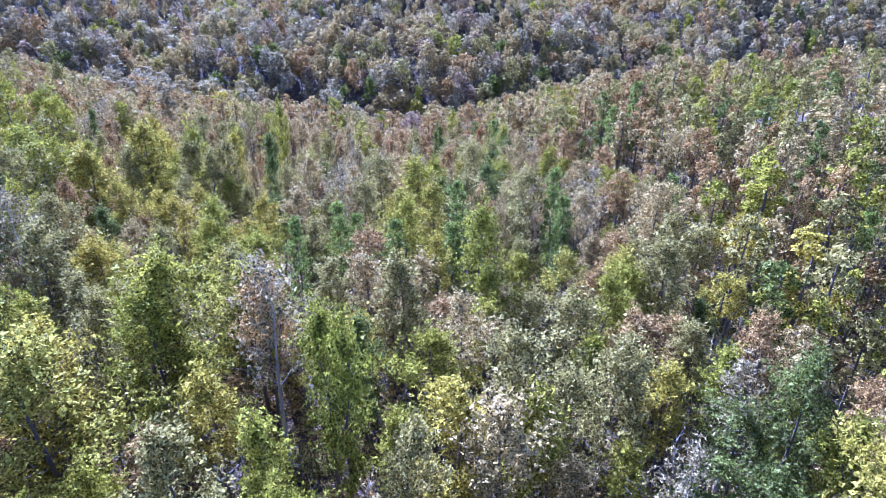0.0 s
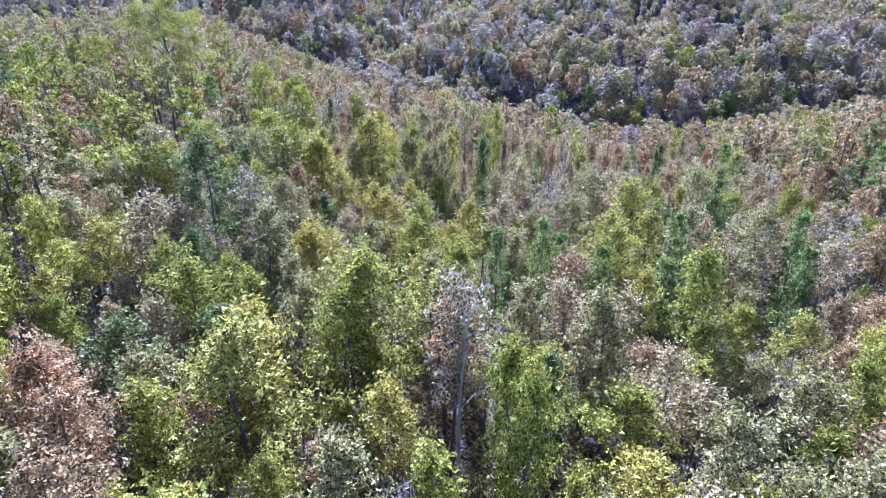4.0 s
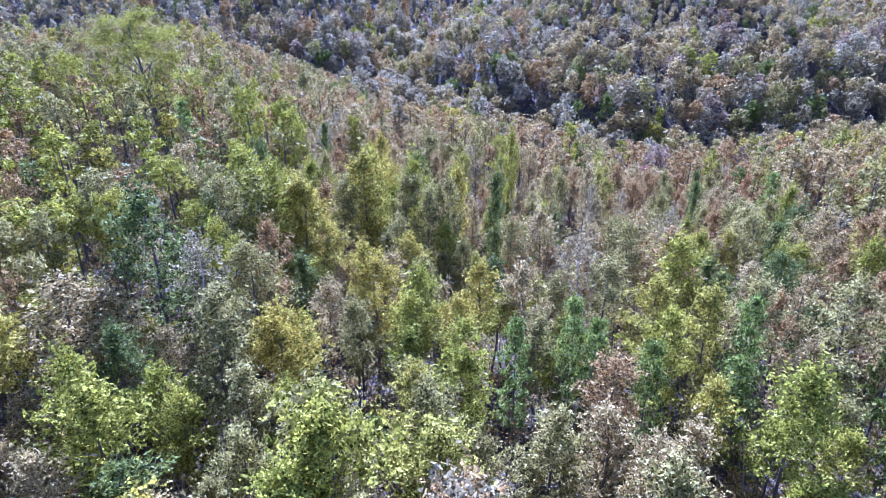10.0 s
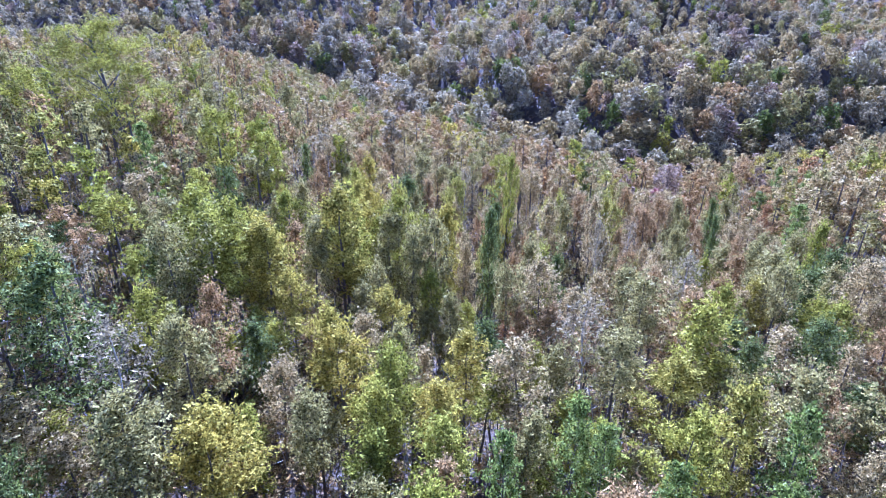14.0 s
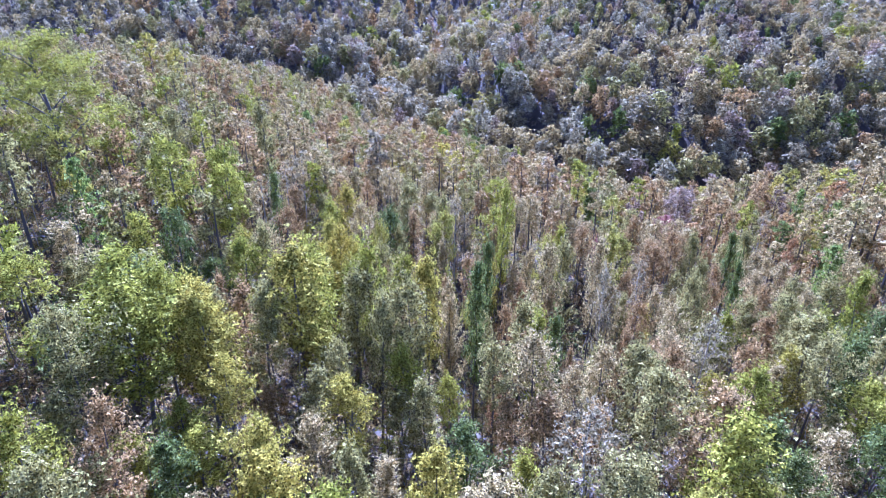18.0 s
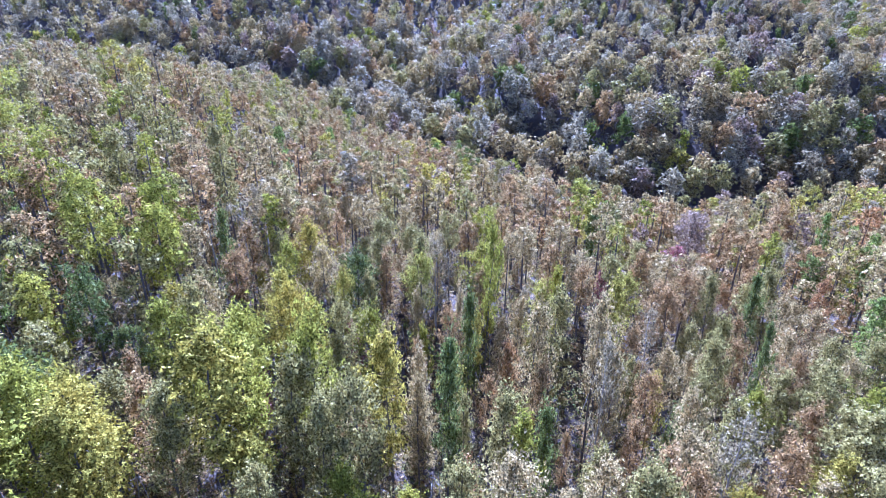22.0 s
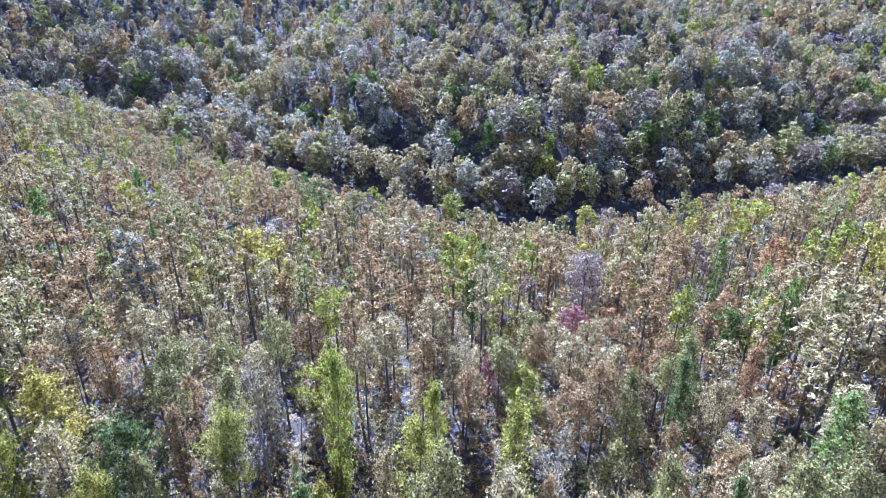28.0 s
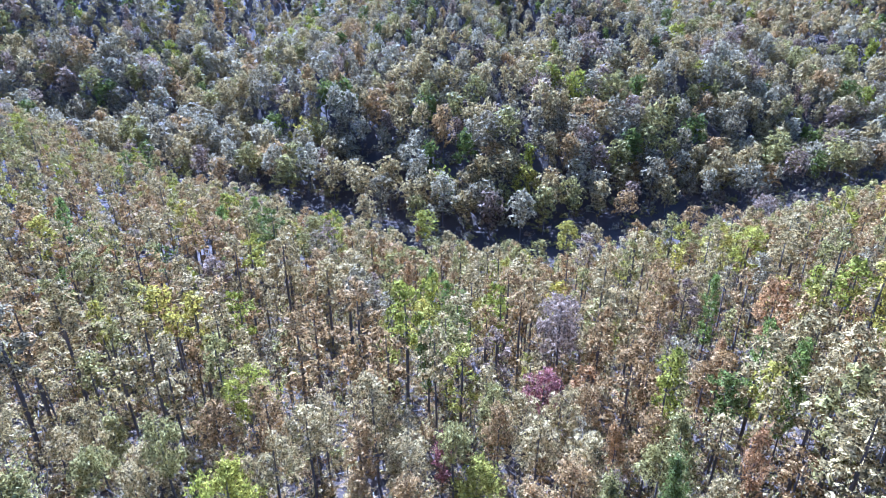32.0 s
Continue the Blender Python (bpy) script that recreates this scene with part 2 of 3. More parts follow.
def tree_parts(seed, height, width, twigs, per, size, base=0.35, lean=0.035, sides=6, spray=0.34):
    """A slender forest tree: its trunk with limbs, and its leaf sprays in tiers with gaps between."""
    rng = np.random.default_rng(seed)
    bend = rng.normal(0, lean, 2)
    hs = np.linspace(0, 1, 6)
    wob = rng.normal(0, 0.014 * height, (6, 2)) * hs[:, None]
    path = np.column_stack([bend[0] * height * hs + wob[:, 0], bend[1] * height * hs + wob[:, 1], hs * height * 0.94 - 0.3])
    r0 = 0.0105 * height + 0.02
    limbs = [tube(path, r0 * (1 - 0.85 * hs), sides)]
    roots, tips = [], []
    heavy = rng.uniform(0, 6.28)
    for k in range(twigs):
        u = base + (1 - base) * ((k + rng.random()) / twigs) ** 0.85
        prof = math.sin(math.pi * min(1, (u - base) / (1 - base) * 0.80 + 0.16)) ** 0.8
        a = k * 2.4 + rng.normal(0, 0.6)
        d = width * 0.5 * prof * rng.uniform(0.45, 1.1) * (1 + 0.3 * math.cos(a - heavy))
        at = np.array([np.interp(u, hs, path[:, i]) for i in range(3)])
        tip = at + (d * math.cos(a), d * math.sin(a), d * rng.uniform(0.0, 0.45))
        root = np.array([np.interp(max(0.1, u - 0.5 * d / height - 0.02), hs, path[:, i]) for i in range(3)])
        limbs.append(tube([root, (root + tip) / 2 + (0, 0, 0.05 * d), tip], [r0 * 0.42 * (1.1 - u), r0 * 0.25 * (1.1 - u), 0.006], 3))
        roots.append(root)
        tips.append(tip)
    roots.append(path[4])
    tips.append(path[5] + (0, 0, 0.06 * height))
    v, f = leaf_cards(rng, np.array(roots), np.array(tips), per, size, spray)
    return join(limbs), (v, f)


def old_tree_parts(seed, height, width):
    """A tall old tree: bare leaning bole, long arching boughs and a wide crown of drooping leaf masses."""
    rng = np.random.default_rng(seed)
    hs = np.linspace(0, 1, 7)
    path = np.column_stack([-0.10 * height * hs ** 1.4, 0.02 * height * hs, hs * height * 0.9 - 0.4])
    r0 = 0.018 * height
    limbs, roots, tips = [tube(path, r0 * (1 - 0.8 * hs), 8)], [], []
    for k in range(17):
        u = 0.40 + 0.6 * (k + rng.random()) / 17
        a = k * 2.4 + rng.normal(0, 0.3)
        d = width * 0.5 * math.sin(math.pi * (0.30 + 0.58 * (u - 0.40) / 0.6)) * rng.uniform(0.7, 1.1)
        root = np.array([np.interp(u, hs, path[:, i]) for i in range(3)])
        way = np.array((math.cos(a), math.sin(a), 0.0))
        knee = root + way * d * 0.5 + (0, 0, d * 0.42)
        tip = root + way * d + (0, 0, d * rng.uniform(0.15, 0.45))
        thick = r0 * (0.5 - 0.3 * u)
        limbs.append(tube([root, (root + knee) / 2 + (0, 0, 0.04 * d), knee, tip], [thick, thick * 0.8, thick * 0.55, 0.02], 5))
        for j in range(7):
            v = rng.uniform(0.35, 1.0)
            at = knee + (tip - knee) * (v - 0.5) * 2 if v > 0.5 else root + (knee - root) * v * 2
            end = at + rng.normal(0, 1, 3) * (1.7, 1.7, 0.7) + way * 0.8 + (0, 0, 0.5)
            limbs.append(tube([at, end], [0.05, 0.012], 3))
            roots.append(at)
            tips.append(end)
    for j in range(10):
        at = path[5] + (path[6] - path[5]) * rng.random()
        roots.append(at)
        tips.append(at + rng.normal(0, 1, 3) * (1.8, 1.8, 0.6) + (0, 0, 1.8))
    return join(limbs), leaf_cards(rng, np.array(roots), np.array(tips), 105, 0.27, 0.7)


def pine_parts(seed, height, width, whorls, per, size, base=0.28):
    """A young pine: whorls of rising boughs with needle tufts at their ends."""
    rng = np.random.default_rng(seed)
    hs = np.linspace(0, 1, 6)
    bend = rng.normal(0, 0.02, 2)
    path = np.column_stack([bend[0] * height * hs, bend[1] * height * hs, hs * height * 0.97 - 0.3])
    r0 = 0.009 * height + 0.02
    limbs, roots, tips = [tube(path, r0 * (1 - 0.9 * hs), 6)], [], []
    for k in range(whorls):
        u = base + (1 - base) * (k + rng.uniform(-0.2, 0.2)) / (whorls - 1)
        reach = width * 0.5 * (1.0 - 0.68 * max(0.0, (u - base) / (1 - base)) ** 2.6) * (0.6 + 0.4 * min(1.0, max(0.0, (u - base) / 0.2))) * rng.uniform(0.6, 1.05)
        at = np.array([np.interp(u, hs, path[:, i]) for i in range(3)])
        for j in range(4):
            a = 2 * math.pi * (j + rng.uniform(0, 0.6)) / 4 + k * 1.1
            d = max(0.25, reach * rng.uniform(0.45, 1.15))
            tip = at + (d * math.cos(a), d * math.sin(a), d * 0.38)
            limbs.append(tube([at, tip], [r0 * 0.3 * (1.05 - min(u, 1)), 0.008], 3))
            roots.append(at)
            tips.append(tip)
    v, f = leaf_cards(rng, np.array(roots), np.array(tips), per, size, 0.2, 0.0)
    return join(limbs), (v, f)


def lobed_parts(seed, width, lobes, per, size, low, r_low, r_high, spire=0.0, shell=0.5, rough=0.65):
    """A fuller crown for a tree seen from farther off: rounded masses of leaf sprays round a plain bole."""
    rng = np.random.default_rng(seed)
    vs = []
    for k in range(lobes):
        u = (k + 0.5) / lobes
        a = k * 2.4 + rng.normal(0, 0.4)
        reach = width * 0.5 * (1 - spire * u) * math.sin(math.pi * (0.18 + 0.72 * u)) ** 0.6
        r = rng.uniform(r_low, r_high) * (1 - 0.35 * spire * u)
        d = max(0.0, reach - 0.75 * r) * rng.uniform(0.55, 1.1)
        c = np.array([d * math.cos(a), d * math.sin(a), low + (12.6 - low - r * 0.7) * u ** 0.85])
        way = rng.normal(0, 1, (per, 3))
        way[:, 2] += 0.45
        way /= np.linalg.norm(way, axis=1, keepdims=True)
        p = c + way * r * rng.random((per, 1)) ** shell * (1.1, 1.1, 0.95)
        nor = way * 0.8 + (0, 0, 0.12) + rng.normal(0, rough, (per, 3))
        nor /= np.linalg.norm(nor, axis=1, keepdims=True)
        t = np.cross(nor, rng.normal(0, 1, (per, 3)))
        t /= np.linalg.norm(t, axis=1, keepdims=True)
        b = np.cross(nor, t)
        s = (size * rng.uniform(0.6, 1.35, per))[:, None]
        vs.append(np.stack([p - t * s, p + t * s * 0.7 - b * s * 0.7, p + t * s * 0.5 + b * s * 0.8], 1).reshape(-1, 3))
    v = np.concatenate(vs)
    tv, tf = tube([(0, 0, -0.5), (0.1, 0.05, 4), (0.05, 0.15, 8), (0, 0.1, 11.5)], [0.16, 0.13, 0.095, 0.04], 4)
    return (np.array(tv), np.array(tf)), (v, np.arange(len(v)).reshape(-1, 3))


PROTO = {}
KIND = {"pine": "pine_tree", "grey": "bare_tree", "green": "broadleaf_tree", "dark": "broadleaf_tree", "olive": "broadleaf_tree"}
SHAPES = [(0.42, 28, 5.0), (0.52, 22, 4.6), (0.30, 34, 5.8), (0.60, 20, 5.6), (0.30, 26, 3.4), (0.44, 60, 14.0)]      # start of the crown, twigs, width


def proto(kind, shape, detail):
    """The meshes of one tree of a kind, built once and shared."""
    key = (kind, shape, detail)
    if key not in PROTO:
        seed = 100 + 17 * shape + sum(ord(c) * (i + 3) for i, c in enumerate(kind))
        if kind == "pine":
            trunk, crown = pine_parts(900 + shape, 12.0, 4.4, 13, (34, 16)[detail], (0.22, 0.32)[detail])
        else:
            base, twigs, wide = SHAPES[shape]
            thin = 0.30 if kind == "grey" else 0.8 if kind in ("russet", "purple", "tan") else 1.0
            if shape == 5:      # a tall old tree, standing over the others
                trunk, crown = old_tree_parts(seed, 30.0, 20.0)
            elif detail:
                trunk, crown = lobed_parts(seed, wide, int(twigs * 0.55), int(48 * thin), 0.36, 13 * base + 0.8, 0.8, 1.3)
            else:
                trunk, crown = tree_parts(seed, 13.0, wide, twigs, int(84 * thin), 0.225, base)
        PROTO[key] = (mesh_of("trunk", trunk[0], trunk[1], [DEAD if kind == "grey" else BARK], smooth=True), mesh_of("crown", crown[0], crown[1], [LEAVES[kind]]))
    return PROTO[key]


def plant(kind, x, y, height, width=1.0, shape=0, detail=0, turn=0.0):
    """A tree of its own: an Empty at its foot with trunk and crown. Trees in the hollow grow as much taller, drawn up to the light."""
    trunk, crown = proto(kind, shape, detail)
    name = KIND.get(kind, "autumn_tree")
    ob = new(name)
    ob.empty_display_size = 0.5
    k = height / (12.0 if kind == "pine" else 30.0 if shape == 5 else 13.0)
    w = k ** 0.6 * width
    k *= 1 + 0.9 * float(hollow(x, y)) / height
    ob.matrix_basis = Matrix.Translation((x, y, float(ground_z(x, y)))) @ Matrix.Rotation(turn, 4, "Z") @ Matrix.Diagonal((w, w, k, 1))
    size = "tall" if height > 17 else "young" if height < 10 else "slender"
    what = f"{size} pine with {LOOKS[kind]} needle tufts on the slope" if kind == "pine" else f"{size} broadleaf tree with {LOOKS[kind]} autumn leaves on the slope"
    tagged(ob, what, "tree", f"{LOOKS[kind]} {'pines' if kind == 'pine' else 'broadleaf trees'} on the hillside")
    for part_name, me in (("trunk", trunk), ("crown", crown)):
        child = new(part_name, me)
        child.parent = ob
    PLACED.append((x, y, height, width))
    return ob


PLACED = []


def colour_at(rng, x, y):
    """What grows where: greener in the west and near the start, russet and tan down the middle, yellow along the ravine's edge."""
    mix = {"green": 0.05, "olive": 0.13, "tan": 0.37, "russet": 0.27, "grey": 0.05, "yellow": 0.06, "purple": 0.03, "dark": 0.02, "orange": 0.03}
    if y < 80 and x < 28 or y < 130 and x < 12:
        mix = {"green": 0.33, "olive": 0.26, "yellow": 0.11, "dark": 0.07, "tan": 0.13, "russet": 0.08, "grey": 0.02}
    elif y < 62:
        mix = {"olive": 0.32, "green": 0.20, "dark": 0.18, "russet": 0.16, "tan": 0.10, "yellow": 0.04}
    elif y < 125:
        mix = {"olive": 0.22, "tan": 0.22, "green": 0.13, "russet": 0.26, "yellow": 0.05, "grey": 0.05, "dark": 0.07}
    elif x < -40 and y > 175:
        mix = {"tan": 0.33, "russet": 0.22, "olive": 0.22, "green": 0.10, "grey": 0.07, "yellow": 0.05}
    elif x < -40:
        mix = {"green": 0.27, "olive": 0.30, "tan": 0.20, "russet": 0.12, "yellow": 0.05, "grey": 0.03, "dark": 0.03}
    elif y > ravine_y(x) - 75:
        mix = {"yellow": 0.17, "olive": 0.26, "tan": 0.29, "russet": 0.17, "green": 0.06, "purple": 0.03, "orange": 0.02}
    kinds = list(mix)
    return kinds[int(np.searchsorted(np.cumsum(list(mix.values())), rng.random() * sum(mix.values()) * 0.9999))]

# ---- known trees: kind, place, height, width, form ----
plant('green', -5.4, 46.1, 20.0, 1.20, 2, 0, 0.5)
plant('green', 4.9, 31.1, 20.0, 0.80, 4, 0, 1.4)
plant('grey', 1.6, 39.3, 21.0, 1.00, 1, 0, 4.8)
plant('yellow', -12.8, 41.0, 18.0, 1.20, 0, 0, 3.5)
plant('russet', -1.8, 41.1, 9.5, 1.00, 0, 0, 2.6)
plant('yellow', 12.0, 28.4, 16.0, 1.15, 2, 0, 2.9)
plant('green', 16.2, 27.6, 15.0, 1.10, 0, 0, 1.0)
plant('olive', 25.3, 31.0, 17.0, 1.20, 0, 0, 4.4)
plant('olive', 43.5, 45.2, 18.0, 1.30, 0, 0, 0.7)
plant('grey', 35.7, 27.5, 16.0, 1.10, 2, 0, 3.1)
plant('tan', 13.1, 47.9, 17.0, 0.90, 1, 0, 2.6)
plant('dark', 8.4, 39.6, 15.0, 0.80, 4, 0, 3.5)
plant('russet', 44.2, 56.6, 15.0, 1.10, 1, 0, 4.4)
plant('tan', 66.0, 65.9, 13.0, 1.10, 3, 1, 1.7)
plant('green', 38.0, 19.1, 16.0, 1.20, 4, 0, 3.9)
plant('dark', 34.3, 25.3, 13.0, 1.20, 3, 0, 1.8)
plant('pine', 26.8, 65.9, 19.0, 0.85, 0, 0, 0.0)
plant('pine', 41.5, 67.0, 19.0, 0.90, 1, 0, 5.8)
plant('pine', 40.3, 62.4, 17.0, 0.90, 2, 0, 1.8)
plant('pine', 61.8, 67.9, 17.0, 0.80, 0, 1, 1.9)
plant('pine', 87.9, 111.7, 20.0, 1.00, 1, 1, 5.4)
plant('pine', 77.2, 105.0, 18.0, 0.90, 2, 1, 3.5)
plant('pine', 70.0, 43.6, 17.0, 0.80, 1, 1, 2.8)
plant('green', 143.5, 109.1, 17.0, 1.20, 3, 1, 4.6)
plant('green', 116.7, 98.3, 17.0, 1.10, 2, 1, 4.2)
plant('olive', 97.2, 90.0, 16.0, 1.10, 0, 1, 2.2)
plant('tan', 77.1, 58.7, 14.0, 1.20, 1, 1, 4.0)
plant('yellow', -13.2, 36.6, 19.0, 1.30, 2, 0, 5.6)
plant('olive', -5.7, 49.4, 18.0, 1.00, 0, 0, 1.2)
plant('orange', -24.4, 35.4, 17.0, 1.20, 0, 0, 3.8)
plant('dark', -23.3, 42.8, 14.0, 1.20, 0, 0, 1.8)
plant('russet', 1.2, 42.9, 19.0, 1.00, 1, 0, 4.5)
plant('green', 4.7, 34.3, 19.0, 0.80, 4, 0, 4.3)
plant('tan', 21.0, 41.3, 13.0, 1.10, 3, 0, 5.0)
plant('olive', 26.8, 39.8, 16.0, 1.30, 1, 0, 3.9)
plant('green', -6.4, 43.6, 18.0, 1.10, 0, 0, 4.1)
plant('green', -43.4, 80.3, 15.0, 1.30, 2, 1, 4.9)
plant('dark', -26.5, 73.7, 21.0, 1.25, 2, 0, 2.6)
plant('tan', -31.2, 65.5, 16.0, 1.60, 2, 0, 4.6)
plant('olive', -18.5, 63.5, 17.0, 1.20, 0, 0, 5.3)
plant('yellow', -13.1, 64.7, 14.0, 1.10, 3, 0, 0.6)
plant('pine', 7.0, 64.8, 16.0, 0.85, 0, 0, 5.1)
plant('pine', 12.3, 68.7, 16.0, 0.90, 1, 0, 2.4)
plant('pine', 14.4, 67.5, 15.0, 0.90, 2, 0, 2.9)
plant('green', 26.0, 82.4, 18.0, 1.20, 0, 0, 0.9)
plant('yellow', 23.6, 78.4, 15.0, 1.20, 2, 0, 4.2)
plant('pine', 25.0, 63.0, 14.0, 1.10, 1, 0, 1.8)
plant('yellow', 4.6, 82.1, 14.0, 1.00, 0, 0, 5.2)
plant('green', -2.2, 74.7, 16.0, 1.00, 0, 0, 1.7)
plant('green', -21.3, 51.5, 16.0, 1.30, 0, 0, 3.4)
plant('yellow', 0.8, 48.3, 17.0, 1.20, 0, 0, 2.4)
plant('olive', 8.4, 55.1, 15.0, 1.10, 0, 0, 3.7)
plant('tan', 17.7, 55.1, 14.0, 1.20, 4, 0, 1.1)
plant('pine', -8.5, 64.8, 7.5, 0.70, 2, 0, 4.5)
plant('pine', -4.7, 60.0, 7.5, 0.80, 0, 0, 4.5)
plant('green', -22.0, 92.1, 19.0, 1.40, 0, 0, 3.4)
plant('green', -9.8, 108.2, 18.0, 1.20, 0, 0, 5.5)
plant('yellow', -17.5, 95.4, 17.0, 1.10, 0, 0, 1.2)
plant('olive', -4.9, 105.1, 17.0, 1.10, 1, 0, 5.1)
plant('olive', 1.9, 102.4, 18.0, 1.00, 1, 0, 1.0)
plant('dark', 8.7, 111.3, 17.0, 0.80, 4, 0, 5.8)
plant('green', 15.0, 103.0, 15.0, 0.85, 4, 0, 3.7)
plant('orange', 10.7, 103.6, 8.5, 0.9, 4, 0, 3.6)
plant('green', -2.5, 71.6, 15.0, 1.00, 0, 0, 5.8)
plant('dark', -14.4, 81.1, 13.0, 1.00, 4, 0, 4.7)
plant('russet', -10.1, 87.4, 9.5, 1.00, 0, 0, 4.7)
plant('olive', -0.3, 80.0, 15.0, 0.90, 4, 0, 0.3)
plant('russet', 3.1, 65.0, 13.0, 0.90, 4, 0, 2.2)
plant('tan', -27.6, 64.2, 15.0, 1.30, 2, 0, 0.5)
plant('yellow', -13.9, 67.0, 14.0, 1.20, 2, 0, 1.2)
plant('pine', 18.0, 63.6, 15.0, 0.90, 1, 0, 1.3)
plant('dark', 42.5, 81.5, 9.5, 1.50, 2, 0, 5.2)
plant('green', -26.2, 98.0, 19.0, 1.30, 0, 0, 0.8)
plant('green', -22.1, 97.3, 18.0, 1.00, 0, 0, 1.8)
plant('yellow', -18.0, 97.8, 17.0, 1.10, 2, 0, 3.0)
plant('yellow', -10.7, 103.6, 20.0, 1.40, 0, 0, 5.1)
plant('green', -3.8, 109.9, 19.0, 0.90, 0, 0, 5.8)
plant('yellow', 2.9, 110.9, 17.0, 1.00, 0, 0, 4.2)
plant('yellow', -3.2, 91.0, 13.0, 1.00, 2, 0, 3.3)
plant('green', -17.6, 89.2, 9.5, 1.10, 2, 0, 4.2)
plant('green', -33.9, 129.1, 21.2, 1.10, 0, 1, 0.3)
plant('green', -29.9, 139.3, 19.9, 1.10, 2, 1, 4.1)
plant('dark', -22.7, 139.6, 15.9, 0.77, 4, 0, 2.2)
plant('yellow', -11.5, 128.0, 13.0, 1.00, 0, 0, 3.5)
plant('tan', 18.6, 123.9, 16.0, 1.00, 0, 0, 4.0)
plant('tan', 26.2, 125.5, 17.0, 0.90, 1, 0, 4.0)
plant('grey', 25.4, 117.0, 16.0, 0.80, 0, 0, 3.3)
plant('olive', 42.0, 128.3, 15.0, 0.80, 2, 0, 1.2)
plant('dark', 45.5, 123.8, 16.0, 0.55, 4, 0, 3.0)
plant('purple', 59.0, 182.8, 19.9, 1.32, 0, 1, 0.8)
plant('orange', 62.5, 326.2, 13.2, 0.77, 4, 1, 2.9)
plant('dark', 37.0, 178.0, 15.9, 0.99, 4, 1, 4.6)
plant('orange', 67.3, 149.0, 13.2, 0.88, 4, 0, 2.4)
plant('pine', -41.1, 120.0, 19.0, 0.90, 0, 1, 0.1)
plant('green', -26.8, 130.8, 19.0, 1.10, 0, 1, 3.2)
plant('yellow', -9.5, 122.5, 14.0, 1.00, 2, 0, 1.2)
plant('green', -7.7, 127.5, 9.5, 1.45, 0, 0, 4.4)
plant('green', -1.5, 129.3, 8.5, 1.35, 2, 0, 2.3)
plant('green', -12.0, 113.8, 15.0, 1.20, 0, 0, 2.3)
plant('red', -12.7, 118.0, 5.5, 1.10, 2, 0, 5.5)
plant('red', -4.2, 129.8, 5.5, 0.90, 2, 0, 2.4)
plant('dark', 11.0, 130.0, 13.0, 0.95, 4, 0, 2.1)
plant('green', 13.8, 140.8, 19.9, 0.72, 4, 0, 2.1)
plant('yellow', 21.9, 140.1, 11.8, 1.10, 2, 0, 2.9)
plant('olive', 22.3, 133.2, 13.0, 1.30, 2, 0, 0.6)
plant('yellow', 31.8, 139.0, 15.0, 1.10, 4, 0, 3.3)
plant('olive', 47.3, 143.4, 15.9, 0.88, 4, 0, 5.5)
plant('dark', 54.7, 145.4, 17.2, 0.77, 4, 0, 3.4)
plant('orange', 58.2, 161.8, 9.1, 0.88, 2, 0, 4.5)
plant('purple', 61.5, 188.6, 18.6, 1.21, 0, 1, 5.7)
plant('russet', 81.7, 192.0, 21.2, 1.32, 0, 1, 5.1)
plant('pine', 90.0, 188.5, 17.2, 0.88, 0, 1, 4.5)
plant('orange', 95.7, 182.1, 15.9, 0.88, 0, 1, 4.9)
plant('orange', 78.2, 170.5, 13.2, 0.66, 4, 1, 4.9)
plant('pine', 79.4, 164.4, 17.2, 0.88, 1, 1, 1.5)
plant('pine', 79.1, 158.1, 17.2, 0.88, 2, 1, 2.9)
plant('orange', 41.9, 222.7, 15.9, 0.77, 4, 1, 2.1)
plant('pine', 45.3, 216.8, 15.9, 0.77, 0, 1, 1.6)
plant('pine', 45.3, 202.4, 15.9, 0.88, 1, 1, 3.4)
plant('pine', 46.6, 195.9, 15.9, 0.77, 2, 1, 1.9)
plant('yellow', 52.3, 205.0, 11.8, 0.88, 2, 1, 3.5)
plant('tan', 42.5, 325.2, 24.0, 1.43, 0, 1, 0.6)
plant('olive', 22.9, 252.0, 19.9, 1.21, 0, 1, 2.7)
plant('green', 65.0, 325.0, 19.0, 1.70, 2, 1, 2.3)
plant('olive', 93.2, 304.8, 14.5, 1.43, 2, 1, 4.2)
plant('yellow', 117.4, 307.0, 18.6, 1.54, 2, 1, 0.5)
plant('tan', 123.4, 297.2, 18.6, 1.32, 0, 1, 1.0)
plant('yellow', 140.7, 295.1, 15.9, 1.32, 2, 1, 3.1)
plant('russet', 170.3, 305.8, 19.9, 1.54, 2, 1, 2.4)
plant('yellow', 120.2, 217.1, 15.9, 1.54, 2, 1, 4.0)
plant('purple', 206.5, 309.7, 19.9, 1.65, 2, 1, 2.0)
plant('dark', 166.8, 243.0, 17.2, 1.54, 2, 1, 1.2)
plant('olive', 261.4, 318.2, 17.2, 1.65, 2, 1, 5.6)
plant('yellow', -10.7, 310.2, 17.2, 0.99, 2, 1, 1.5)
plant('pine', 9.2, 253.8, 21.2, 0.88, 0, 1, 0.9)
plant('pine', 2.8, 243.9, 19.9, 0.88, 1, 1, 1.7)
plant('pine', -29.3, 245.8, 21.2, 0.88, 2, 1, 2.0)
plant('pine', -30.3, 195.1, 21.2, 0.99, 0, 1, 1.4)
plant('yellow', 33.5, 197.5, 10.5, 0.66, 3, 1, 3.2)
plant('pine', 63.5, 132.2, 17.0, 1.20, 0, 0, 5.6)
plant('dark', -5.0, 139.4, 11.8, 1.32, 2, 0, 0.8)
plant('yellow', 4.3, 139.6, 13.0, 0.90, 3, 0, 4.0)
